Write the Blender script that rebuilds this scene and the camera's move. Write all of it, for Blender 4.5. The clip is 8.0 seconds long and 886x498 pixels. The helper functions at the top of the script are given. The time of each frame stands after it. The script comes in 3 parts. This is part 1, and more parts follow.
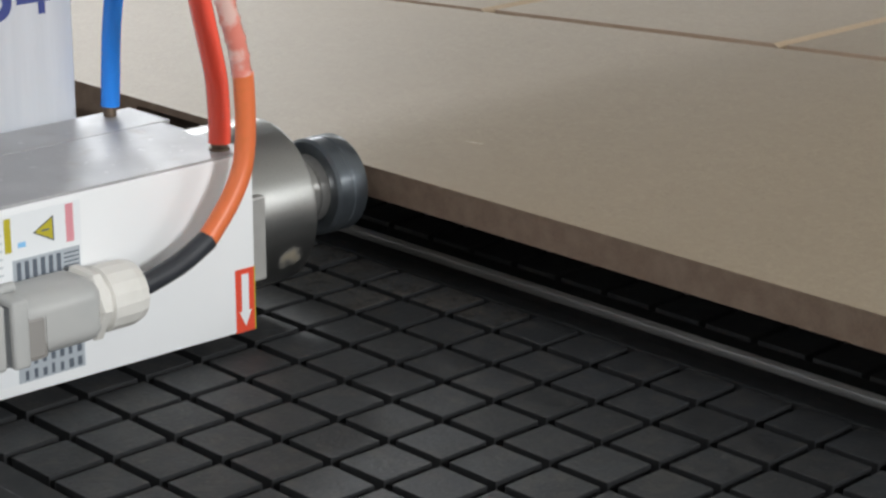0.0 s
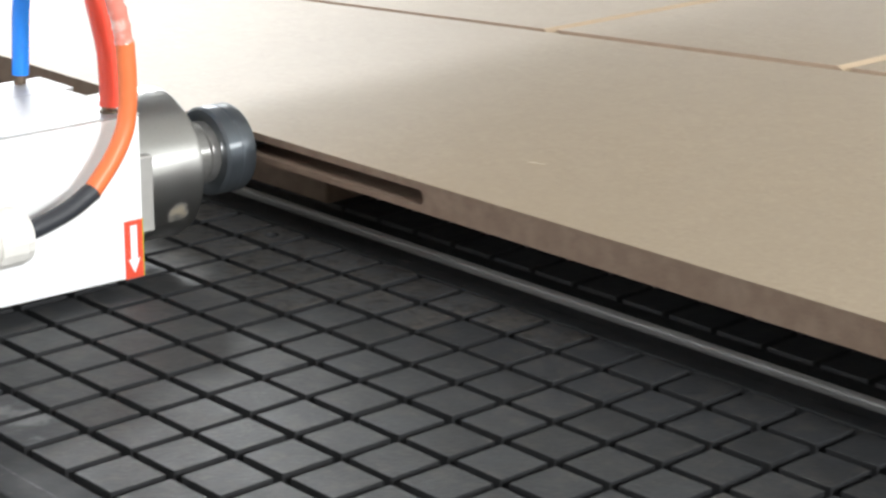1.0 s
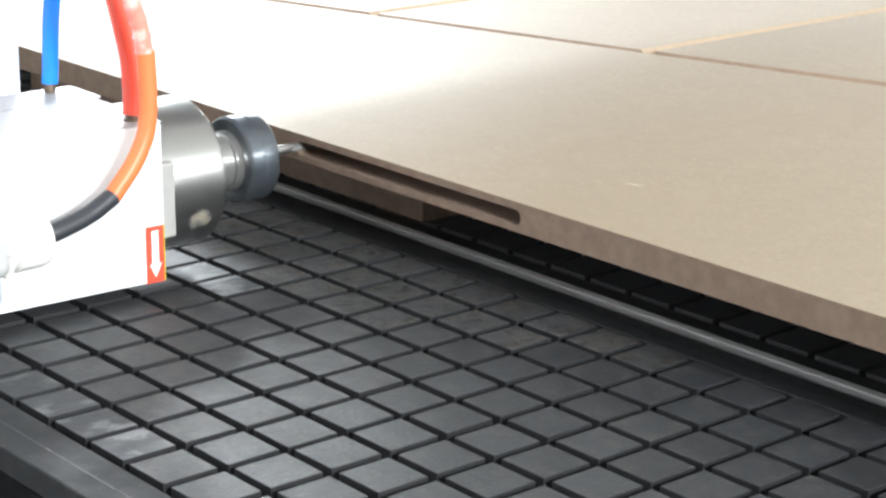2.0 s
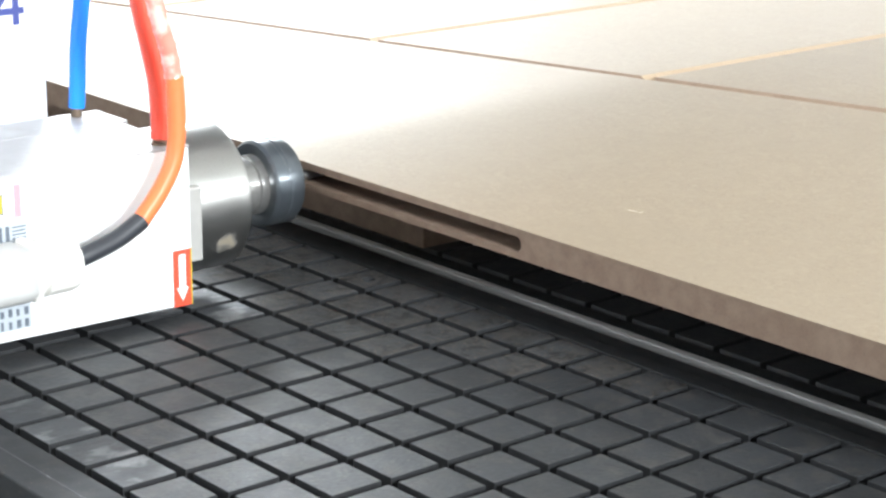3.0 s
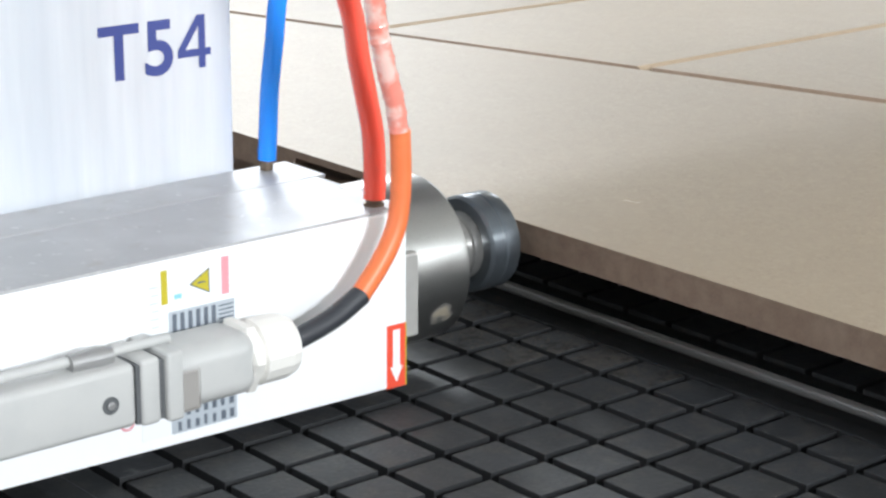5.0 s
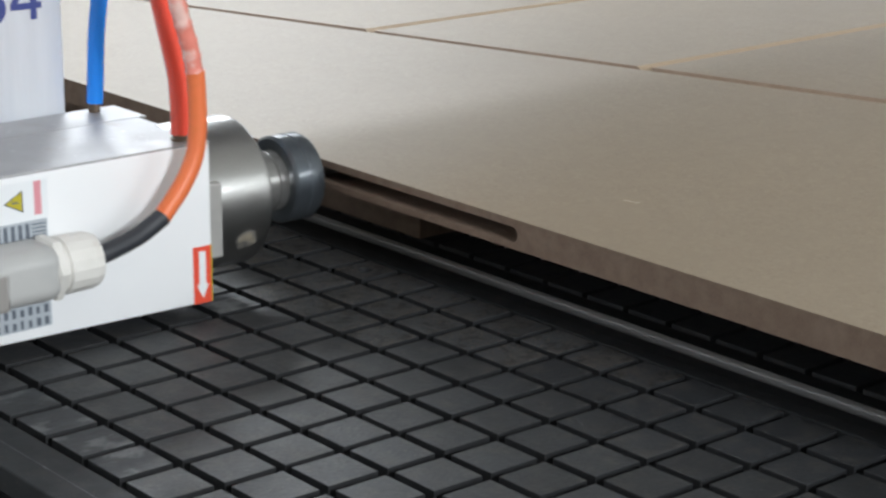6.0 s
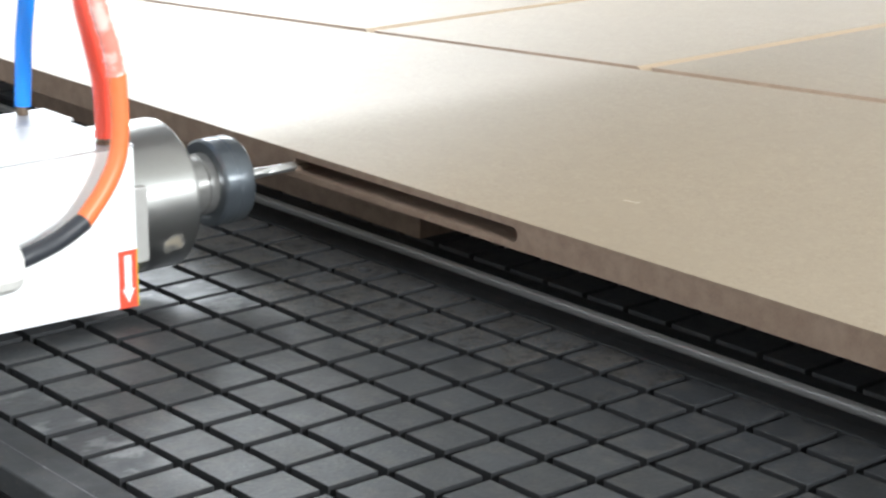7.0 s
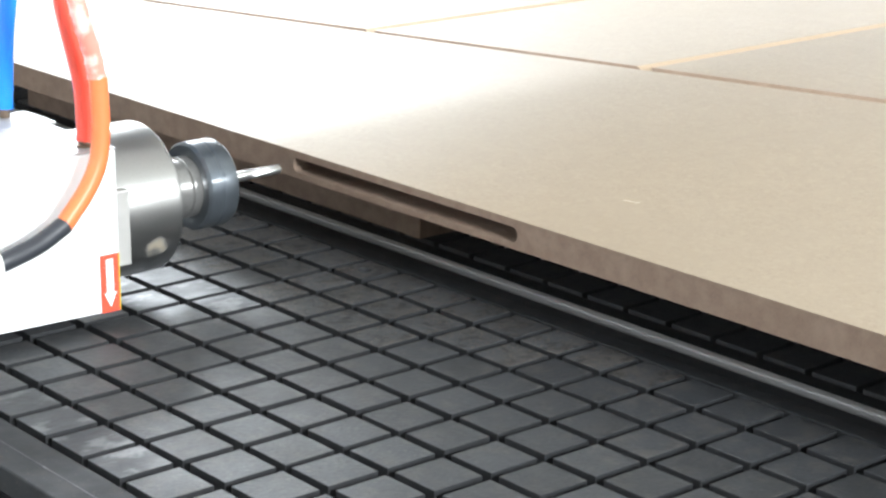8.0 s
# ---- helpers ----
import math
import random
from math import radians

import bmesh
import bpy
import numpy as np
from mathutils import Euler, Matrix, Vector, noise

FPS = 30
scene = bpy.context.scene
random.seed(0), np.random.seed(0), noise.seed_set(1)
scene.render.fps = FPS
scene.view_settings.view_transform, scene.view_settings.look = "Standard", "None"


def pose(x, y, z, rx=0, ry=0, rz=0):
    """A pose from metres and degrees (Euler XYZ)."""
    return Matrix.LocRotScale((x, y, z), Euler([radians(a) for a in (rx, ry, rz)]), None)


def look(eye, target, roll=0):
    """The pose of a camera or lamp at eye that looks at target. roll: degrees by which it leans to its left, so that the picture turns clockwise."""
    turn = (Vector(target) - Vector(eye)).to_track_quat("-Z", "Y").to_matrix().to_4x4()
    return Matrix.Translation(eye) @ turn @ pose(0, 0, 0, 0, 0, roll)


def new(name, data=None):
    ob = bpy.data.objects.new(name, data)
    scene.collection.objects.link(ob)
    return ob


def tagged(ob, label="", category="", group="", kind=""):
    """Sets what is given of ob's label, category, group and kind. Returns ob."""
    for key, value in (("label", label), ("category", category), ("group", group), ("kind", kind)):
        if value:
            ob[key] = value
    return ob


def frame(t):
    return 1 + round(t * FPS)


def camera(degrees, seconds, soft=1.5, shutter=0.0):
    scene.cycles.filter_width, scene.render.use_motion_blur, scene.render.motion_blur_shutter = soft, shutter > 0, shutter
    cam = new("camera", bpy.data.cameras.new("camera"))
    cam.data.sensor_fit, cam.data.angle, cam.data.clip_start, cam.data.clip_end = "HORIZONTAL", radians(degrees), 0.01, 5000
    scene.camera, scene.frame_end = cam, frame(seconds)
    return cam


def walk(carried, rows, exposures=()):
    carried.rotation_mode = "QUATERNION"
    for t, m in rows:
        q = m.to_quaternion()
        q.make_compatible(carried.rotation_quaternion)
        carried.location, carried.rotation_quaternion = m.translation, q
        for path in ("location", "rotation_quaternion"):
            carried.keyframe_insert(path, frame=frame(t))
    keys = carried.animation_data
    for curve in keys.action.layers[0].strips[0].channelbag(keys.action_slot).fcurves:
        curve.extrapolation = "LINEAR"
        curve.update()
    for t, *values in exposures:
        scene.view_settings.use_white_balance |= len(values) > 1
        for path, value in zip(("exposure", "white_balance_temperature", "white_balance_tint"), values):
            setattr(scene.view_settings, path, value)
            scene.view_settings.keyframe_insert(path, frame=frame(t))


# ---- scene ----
cam = camera(24.29, 8.0, soft=2.45, shutter=0.5)

# One pitch of the vacuum bed's grid, in metres. Plan measures below are in pitches:
# x along the board's front edge, y from the operator's side to the boards, z up from the pads.
U = 0.034

EYE = (0.960, -0.722, 0.369)
PATH = [
    (0, 72.046, -0.33, 45.774), (0.1, 72.207, -0.354, 45.837), (0.2, 72.396, -0.378, 45.98), (0.3, 72.479, -0.402, 46.011),
    (0.4, 72.471, -0.426, 45.979), (0.5, 72.431, -0.45, 45.994), (0.6, 72.456, -0.444, 46.07), (0.7, 72.512, -0.438, 46.193),
    (0.8, 72.538, -0.432, 46.377), (0.9, 72.539, -0.426, 46.794), (1, 72.542, -0.42, 47.45), (1.1, 72.561, -0.408, 48.043),
    (1.2, 72.569, -0.396, 48.779), (1.3, 72.578, -0.384, 49.198), (1.4, 72.593, -0.372, 49.508), (1.5, 72.613, -0.36, 49.754),
    (1.6, 72.654, -0.365, 49.904), (1.7, 72.696, -0.37, 49.992), (1.8, 72.771, -0.375, 50.032), (1.9, 72.877, -0.38, 50.026),
    (2, 73.031, -0.385, 50.02), (2.1, 73.183, -0.388, 50.022), (2.2, 73.32, -0.39, 50.032), (2.6, 73.622, -0.396, 50.036),
    (3, 73.71, -0.397, 50.037), (3.3, 73.706, -0.397, 50.039), (3.5, 73.706, -0.398, 50.039), (3.6, 73.716, -0.402, 50.024),
    (3.7, 73.7, -0.407, 50.009), (3.8, 73.643, -0.411, 49.994), (3.9, 73.59, -0.416, 49.978), (4, 73.534, -0.42, 49.963),
    (4.1, 73.498, -0.388, 49.956), (4.2, 73.483, -0.36, 49.944), (4.4, 73.469, -0.356, 49.929), (5.3, 73.469, -0.356, 49.929),
    (8, 73.469, -0.356, 49.929)]
EXPOSURE = [(0.0, -1.56, 6800, 12), (0.5, -1.3, 6850, 13), (1.0, -0.65, 6850, 12), (1.5, -0.24, 6700, 11), (2.2, -0.12, 6550, 10), (3.3, -0.03, 6500, 10),
            (3.8, -0.05, 6450, 10), (4.2, -0.15, 6400, 10), (5.0, -0.8, 6500, 11), (5.3, -1.1, 6550, 11), (5.5, -1.28, 6550, 11), (6.0, -1.36, 6550, 11),
            (6.5, -0.86, 6600, 11), (7.0, -0.4, 6550, 10), (7.5, -0.03, 6500, 10), (8.0, 0.0, 6500, 10)]


def on_tripod(rx, ry, rz):
    """The lens sits 0.1 m ahead of the tripod head's axis, so turning the head shifts the eye a little."""
    ahead = lambda *turn: pose(0, 0, 0, *turn).to_3x3() @ Vector((0, 0, -0.1))
    return pose(*(Vector(EYE) + ahead(rx, ry, rz) - ahead(*PATH[-1][1:])), rx, ry, rz)


walk(cam, [(t, on_tripod(*turn)) for t, *turn in PATH], EXPOSURE)


# ---- light: inferred west and east windows, and added fill lamps ----
world = bpy.data.worlds.new("workshop_daylight")
scene.world = world
world.use_nodes = True
wn = world.node_tree
sky = wn.nodes.new("ShaderNodeTexSky")
sky.sky_type, sky.sun_disc, sky.sun_elevation, sky.sun_rotation = "NISHITA", False, radians(38), radians(-60)
wn.links.new(sky.outputs["Color"], wn.nodes["Background"].inputs["Color"])
wn.nodes["Background"].inputs["Strength"].default_value = 0.1


def area_lamp(name, centre, target, width, height, watts, colour):
    data = bpy.data.lights.new(name, "AREA")
    data.shape, data.size, data.size_y, data.energy, data.color = "RECTANGLE", width, height, watts, colour
    ob = new(name, data)
    ob.matrix_world = look(centre, target)
    return ob


# one lamp in each wall opening: place on the wall, the way it faces, width, height, watts
WALL_LAMPS = [
    ("west", (-3.98, 2.35, 2.58), (1, 0, 0), 1.2, 0.6, 240, (0.87, 0.94, 1.0)),
    # north: fill added for gloss on the boards, no window known there
    ("north", (-1.9, 3.98, 1.05), (0, -1, 0), 2.8, 0.6, 45, (0.87, 0.94, 1.0)),
    ("east", (4.98, -0.9, 1.65), (-1, 0, 0), 0.7, 0.8, 470, (0.90, 0.96, 1.0)),
    # south: fill added to lift the batten and the front edge
    ("south", (0.2, -3.98, 1.2), (0, 1, 0), 3.2, 1.2, 50, (0.93, 0.96, 1.0)),
]
# a second opening in the west wall, added to give the pads sheen, and one in the east wall: place, width, height
PANES = {"west": (2.2, 1.72, 3.0, 0.95), "east": (3.2, 1.55, 1.7, 0.7)}
area_lamp("daylight_west_pane", (-3.98, 2.2, 1.72), (0, 2.2, 1.72), 3.0, 0.95, 155, (0.87, 0.94, 1.0))
area_lamp("daylight_east_pane", (4.98, 3.2, 1.55), (0, 3.2, 1.55), 1.7, 0.7, 165, (0.90, 0.96, 1.0))
# overhead fill, added without a known opening in the roof
ROOF_FILL = (0.3, -0.8, 3.6, 2.4, 1.8)
area_lamp("daylight_roof", (ROOF_FILL[0], ROOF_FILL[1], 3.59), (ROOF_FILL[0], ROOF_FILL[1], 0), ROOF_FILL[3], ROOF_FILL[4], 22, (0.90, 0.95, 1.0))
for side, centre, way, width, height, watts, colour in WALL_LAMPS:
    area_lamp("daylight_" + side, centre, Vector(centre) + Vector(way), width, height, watts, colour)


# ---- materials ----
def material(name, colour, rough=0.5, metal=0.0, spots=(), bump=0.0, bump_scale=300.0, coat=0.0, transmission=0.0, vary=0.0, rough_vary=0.0, stretch=(1, 1, 1), spec=0.5):
    """spots: (scale, low, high, colour, amount) layers of noise mixed over the base colour."""
    m = bpy.data.materials.new(name)
    m.use_nodes = True
    nt = m.node_tree
    b = nt.nodes["Principled BSDF"]
    b.inputs["Roughness"].default_value, b.inputs["Metallic"].default_value = rough, metal
    b.inputs["Coat Weight"].default_value, b.inputs["Coat Roughness"].default_value = coat, 0.10
    b.inputs["Specular IOR Level"].default_value = spec
    b.inputs["Transmission Weight"].default_value = transmission
    place = nt.nodes.new("ShaderNodeTexCoord")
    mapping = nt.nodes.new("ShaderNodeMapping")
    mapping.inputs["Scale"].default_value = stretch
    nt.links.new(place.outputs["Object"], mapping.inputs["Vector"])
    vector = mapping.outputs["Vector"]
    if vary:
        info = nt.nodes.new("ShaderNodeObjectInfo")
        shift = nt.nodes.new("ShaderNodeVectorMath")
        shift.operation = "MULTIPLY_ADD"
        nt.links.new(info.outputs["Random"], shift.inputs[0])
        shift.inputs[1].default_value = (3.1, 5.7, 1.9)
        nt.links.new(vector, shift.inputs[2])
        vector = shift.outputs["Vector"]
    rgb = nt.nodes.new("ShaderNodeRGB")
    rgb.outputs[0].default_value = (*colour, 1)
    last = rgb.outputs[0]
    for scale, low, high, tone, amount in spots:
        n = nt.nodes.new("ShaderNodeTexNoise")
        n.inputs["Scale"].default_value, n.inputs["Detail"].default_value = scale, 5
        nt.links.new(vector, n.inputs["Vector"])
        r = nt.nodes.new("ShaderNodeMapRange")
        r.inputs["From Min"].default_value, r.inputs["From Max"].default_value, r.inputs["To Max"].default_value = low, high, amount
        nt.links.new(n.outputs["Fac"], r.inputs["Value"])
        mix = nt.nodes.new("ShaderNodeMix")
        mix.data_type = "RGBA"
        nt.links.new(r.outputs["Result"], mix.inputs["Factor"])
        nt.links.new(last, mix.inputs["A"])
        mix.inputs["B"].default_value = (*tone, 1)
        last = mix.outputs["Result"]
    if vary:
        scale = nt.nodes.new("ShaderNodeMapRange")
        scale.inputs["To Min"].default_value, scale.inputs["To Max"].default_value = 1 - vary, 1 + vary
        nt.links.new(info.outputs["Random"], scale.inputs["Value"])
        bright = nt.nodes.new("ShaderNodeHueSaturation")
        nt.links.new(scale.outputs["Result"], bright.inputs["Value"])
        nt.links.new(last, bright.inputs["Color"])
        last = bright.outputs["Color"]
    nt.links.new(last, b.inputs["Base Color"])
    if rough_vary:
        n = nt.nodes.new("ShaderNodeTexNoise")
        n.inputs["Scale"].default_value, n.inputs["Detail"].default_value = 70, 6
        nt.links.new(vector, n.inputs["Vector"])
        r = nt.nodes.new("ShaderNodeMapRange")
        r.inputs["From Min"].default_value, r.inputs["From Max"].default_value = 0.3, 0.7
        r.inputs["To Min"].default_value, r.inputs["To Max"].default_value = rough - rough_vary, rough + rough_vary
        nt.links.new(n.outputs["Fac"], r.inputs["Value"])
        nt.links.new(r.outputs["Result"], b.inputs["Roughness"])
    if bump:
        n = nt.nodes.new("ShaderNodeTexNoise")
        n.inputs["Scale"].default_value, n.inputs["Detail"].default_value = bump_scale, 4
        nt.links.new(vector, n.inputs["Vector"])
        bp = nt.nodes.new("ShaderNodeBump")
        bp.inputs["Strength"].default_value, bp.inputs["Distance"].default_value = bump, 0.0006
        nt.links.new(n.outputs["Fac"], bp.inputs["Height"])
        nt.links.new(bp.outputs["Normal"], b.inputs["Normal"])
    return m


MDF = material("mdf_face", (0.365, 0.288, 0.200), 0.54, spots=((1300, 0.54, 0.70, (0.25, 0.19, 0.13), 0.6), (420, 0.54, 0.70, (0.27, 0.205, 0.14), 0.6), (260, 0.50, 0.66, (0.41, 0.33, 0.235), 0.6), (520, 0.66, 0.74, (0.50, 0.42, 0.31), 0.7), (45, 0.42, 0.75, (0.39, 0.312, 0.222), 0.5), (9, 0.4, 0.7, (0.35, 0.277, 0.195), 0.4)), bump=0.08, bump_scale=1300)
# lighter copy of the cut edge: light on the seam face, painted in
MDF_LIT_SEAM = material("mdf_lit_seam", (0.40, 0.29, 0.21), 0.8, spots=((700, 0.45, 0.7, (0.30, 0.21, 0.15), 0.6), (60, 0.4, 0.7, (0.46, 0.34, 0.25), 0.5)), bump=0.4, bump_scale=900)
# cut fibreboard is browner; the front edge's shade is also in this tone
MDF_EDGE = material("mdf_shaded_cut_edge", (0.190, 0.130, 0.093), 0.8, spots=((700, 0.45, 0.7, (0.135, 0.098, 0.073), 0.6), (90, 0.4, 0.7, (0.265, 0.198, 0.150), 0.5)), bump=0.4, bump_scale=900)
# palest copy: light caught by the +x arris, put into the colour
MDF_LIT_SIDE = material("mdf_lit_side", (0.56, 0.43, 0.30), 0.8, spots=((700, 0.45, 0.7, (0.46, 0.34, 0.22), 0.6),), bump=0.4, bump_scale=900)
PALE_WOOD = material("pale_wood_sliver", (0.66, 0.58, 0.46), 0.7, spots=((500, 0.4, 0.7, (0.56, 0.48, 0.37), 0.6),))
PAD = material("black_phenolic_pad", (0.027, 0.030, 0.034), 0.60, spots=((38, 0.45, 0.70, (0.020, 0.021, 0.022), 0.7), (90, 0.50, 0.68, (0.050, 0.047, 0.044), 0.8), (330, 0.54, 0.70, (0.012, 0.012, 0.013), 0.7), (460, 0.58, 0.72, (0.090, 0.084, 0.074), 0.6)), bump=0.7, bump_scale=380, vary=0.22, rough_vary=0.05, spec=0.8)
# the pads' own phenolic, darkened: groove shade painted on their sides
PAD_SIDE_SHADE = material("shaded_phenolic_side", (0.019, 0.020, 0.022), 0.6, spots=((200, 0.5, 0.7, (0.012, 0.012, 0.013), 0.6),), bump=0.3, spec=0.4)
PAD_DUSTY = material("dusty_phenolic_pad", (0.046, 0.050, 0.055), 0.66, spots=((60, 0.46, 0.60, (0.062, 0.058, 0.054), 0.8), (150, 0.52, 0.62, (0.012, 0.012, 0.012), 0.8), (420, 0.54, 0.64, (0.100, 0.088, 0.074), 0.7), (800, 0.60, 0.68, (0.20, 0.15, 0.11), 0.8)), bump=1.0, bump_scale=260, vary=0.25, rough_vary=0.08, spec=0.6)
PAD_WORN = material("scuffed_phenolic_pad", (0.036, 0.040, 0.045), 0.60, spots=((48, 0.52, 0.60, (0.17, 0.175, 0.18), 0.75), (130, 0.53, 0.62, (0.035, 0.036, 0.037), 0.6), (330, 0.54, 0.70, (0.014, 0.014, 0.015), 0.5)), bump=0.5, bump_scale=300, vary=0.15, rough_vary=0.08, stretch=(1.5, 0.8, 1), spec=0.7)
BED = material("black_bed", (0.007, 0.007, 0.008), 0.75, spots=((120, 0.55, 0.8, (0.025, 0.024, 0.023), 0.5),), bump=0.2, rough_vary=0.1, spec=0.15)
STRIP = material("black_edge_strip", (0.0261, 0.0288, 0.0315), 0.68, spots=((80, 0.5, 0.72, (0.045, 0.0441, 0.04275), 0.7), (25, 0.5, 0.7, (0.0162, 0.0171, 0.018), 0.6), (420, 0.62, 0.72, (0.09, 0.0765, 0.063), 0.6)), bump=0.15, rough_vary=0.08, spec=0.35)
ALU = material("extruded_aluminium", (0.36, 0.36, 0.355), 0.40, 0.55, spots=((40, 0.4, 0.7, (0.36, 0.36, 0.37), 0.6),), rough_vary=0.08, stretch=(1, 30, 30))
RIB = material("bright_aluminium_rib", (0.62, 0.62, 0.61), 0.36, 0.6, spots=((60, 0.4, 0.7, (0.46, 0.46, 0.455), 0.6),), rough_vary=0.06, stretch=(1, 30, 30))
# its broad vertical bluish bands are reflections, painted as stretched noise
PLATE = material("brushed_aluminium_plate", (0.66, 0.69, 0.73), 0.48, 0.35, spots=((14, 0.4, 0.7, (0.74, 0.77, 0.81), 0.7), (120, 0.6, 0.72, (0.52, 0.54, 0.57), 0.15), (5, 0.42, 0.62, (0.56, 0.60, 0.66), 0.6)), rough_vary=0.08, stretch=(1, 8, 0.6))
WHITE = material("white_painted_housing", (0.88, 0.89, 0.90), 0.48, spots=((25, 0.5, 0.8, (0.84, 0.85, 0.87), 0.6),), coat=0.12, rough_vary=0.05)
COVER = material("dull_aluminium_cover", (0.46, 0.46, 0.465), 0.55, 0.35, spots=((30, 0.45, 0.7, (0.54, 0.54, 0.545), 0.7), (300, 0.6, 0.75, (0.50, 0.49, 0.48), 0.5), (55, 0.60, 0.70, (0.40, 0.37, 0.34), 0.5), (140, 0.63, 0.70, (0.74, 0.74, 0.74), 0.5)), rough_vary=0.06, bump=0.08, bump_scale=500)
STEEL = material("ground_steel", (0.45, 0.45, 0.437), 0.44, 0.30, spots=((900, 0.56, 0.68, (0.38, 0.37, 0.35), 0.5), (30, 0.45, 0.8, (0.50, 0.49, 0.475), 0.4), (420, 0.6, 0.8, (0.44, 0.425, 0.40), 0.4)), coat=0.9, rough_vary=0.02)
SHAFT = material("dull_steel_shaft", (0.30, 0.295, 0.285), 0.36, 0.65, spots=((300, 0.5, 0.7, (0.22, 0.215, 0.205), 0.6),), coat=0.5, rough_vary=0.04)
FLANGE = material("satin_steel_flange", (0.50, 0.49, 0.47), 0.50, 0.5, spots=((60, 0.45, 0.7, (0.42, 0.41, 0.39), 0.6),), rough_vary=0.05)


def turned(m):
    """Fine marks of the lathe run round the y axis: the gloss stretches along it."""
    nt = m.node_tree
    b = nt.nodes["Principled BSDF"]
    tangent = nt.nodes.new("ShaderNodeTangent")
    tangent.direction_type, tangent.axis = "RADIAL", "Y"
    nt.links.new(tangent.outputs["Tangent"], b.inputs["Tangent"])
    b.inputs["Anisotropic"].default_value, b.inputs["Anisotropic Rotation"].default_value = 0.7, 0.25


turned(STEEL)
STEEL.node_tree.nodes["Principled BSDF"].inputs["Coat Roughness"].default_value = 0.05


def stained(base, name, centre, reach, tone):
    """A copy of a steel with a dried tan stain of ragged outline at one spot of the part."""
    m = base.copy()
    m.name = name
    nt = m.node_tree
    b = nt.nodes["Principled BSDF"]
    tc = nt.nodes.new("ShaderNodeTexCoord")
    n = nt.nodes.new("ShaderNodeTexNoise")
    n.inputs["Scale"].default_value, n.inputs["Detail"].default_value = 130, 6
    nt.links.new(tc.outputs["Object"], n.inputs["Vector"])
    away = nt.nodes.new("ShaderNodeVectorMath")
    away.operation = "DISTANCE"
    away.inputs[1].default_value = centre
    nt.links.new(tc.outputs["Object"], away.inputs[0])
    near = nt.nodes.new("ShaderNodeMapRange")
    near.inputs["From Min"].default_value, near.inputs["From Max"].default_value, near.inputs["To Min"].default_value, near.inputs["To Max"].default_value = 0, reach, 1, 0
    nt.links.new(away.outputs["Value"], near.inputs["Value"])
    both = nt.nodes.new("ShaderNodeMath")
    both.operation = "MULTIPLY"
    nt.links.new(near.outputs["Result"], both.inputs[0])
    nt.links.new(n.outputs["Fac"], both.inputs[1])
    cut = nt.nodes.new("ShaderNodeMapRange")
    cut.inputs["From Min"].default_value, cut.inputs["From Max"].default_value, cut.inputs["To Max"].default_value = 0.20, 0.36, 0.75
    nt.links.new(both.outputs["Value"], cut.inputs["Value"])
    mix = nt.nodes.new("ShaderNodeMix")
    mix.data_type = "RGBA"
    nt.links.new(cut.outputs["Result"], mix.inputs["Factor"])
    nt.links.new(b.inputs["Base Color"].links[0].from_socket, mix.inputs["A"])
    mix.inputs["B"].default_value = (*tone, 1)
    nt.links.new(mix.outputs["Result"], b.inputs["Base Color"])
    dull = nt.nodes.new("ShaderNodeMath")
    dull.operation = "SUBTRACT"
    dull.inputs[0].default_value = 1.0
    nt.links.new(cut.outputs["Result"], dull.inputs[1])
    nt.links.new(dull.outputs["Value"], b.inputs["Metallic"])
    return m


NUT = material("dark_blued_steel", (0.13, 0.15, 0.17), 0.40, 0.75, spots=((40, 0.4, 0.7, (0.08, 0.092, 0.105), 0.6),), coat=0.6, rough_vary=0.05)
CARBIDE = material("bright_carbide", (0.72, 0.72, 0.71), 0.40, 1.0)
BRASS = material("dull_brass_fitting", (0.20, 0.15, 0.11), 0.4, 0.8)
RED_HOSE = material("red_polyurethane_hose", (1.0, 0.105, 0.065), 0.12, coat=0.8)
BLUE_HOSE = material("blue_polyurethane_hose", (0.010, 0.26, 0.95), 0.25, coat=0.2)
ORANGE = material("orange_cable_jacket", (0.84, 0.19, 0.065), 0.42, spots=((200, 0.4, 0.7, (0.72, 0.18, 0.05), 0.5),))
# pale noise over the pink paints the wrap's whitish glints
WRAP = material("translucent_pink_wrap", (0.84, 0.26, 0.20), 0.2, spots=((90, 0.45, 0.6, (0.86, 0.62, 0.56), 0.8),), coat=0.6)
TAPE = material("black_insulating_tape", (0.035, 0.038, 0.045), 0.38, bump=0.2)
GREY = material("grey_cast_connector", (0.49, 0.49, 0.48), 0.36, spots=((40, 0.45, 0.7, (0.40, 0.41, 0.41), 0.5),), bump=0.05)
GREY_DARK = material("dark_seal", (0.10, 0.105, 0.11), 0.5)
NYLON = material("white_nylon_gland", (0.78, 0.76, 0.72), 0.4, spots=((60, 0.5, 0.7, (0.70, 0.68, 0.63), 0.6),), bump=0.1)
RED = material("red_sticker", (0.78, 0.085, 0.045), 0.4)
YELLOW = material("yellow_print", (0.50, 0.42, 0.03), 0.45)
PINK = material("pink_print", (0.72, 0.30, 0.34), 0.45)
LABEL = material("silver_white_label", (0.82, 0.84, 0.86), 0.35)
PRINT = material("grey_print", (0.11, 0.13, 0.16), 0.5)
RECESS = material("brownish_grey_recess", (0.30, 0.285, 0.27), 0.5)
FAINT = material("faint_grey_print", (0.58, 0.61, 0.64), 0.5)
PRINT_PALE = material("pale_grey_print", (0.42, 0.46, 0.50), 0.5)
SKY_DOT = material("light_blue_print", (0.25, 0.55, 0.85), 0.45)
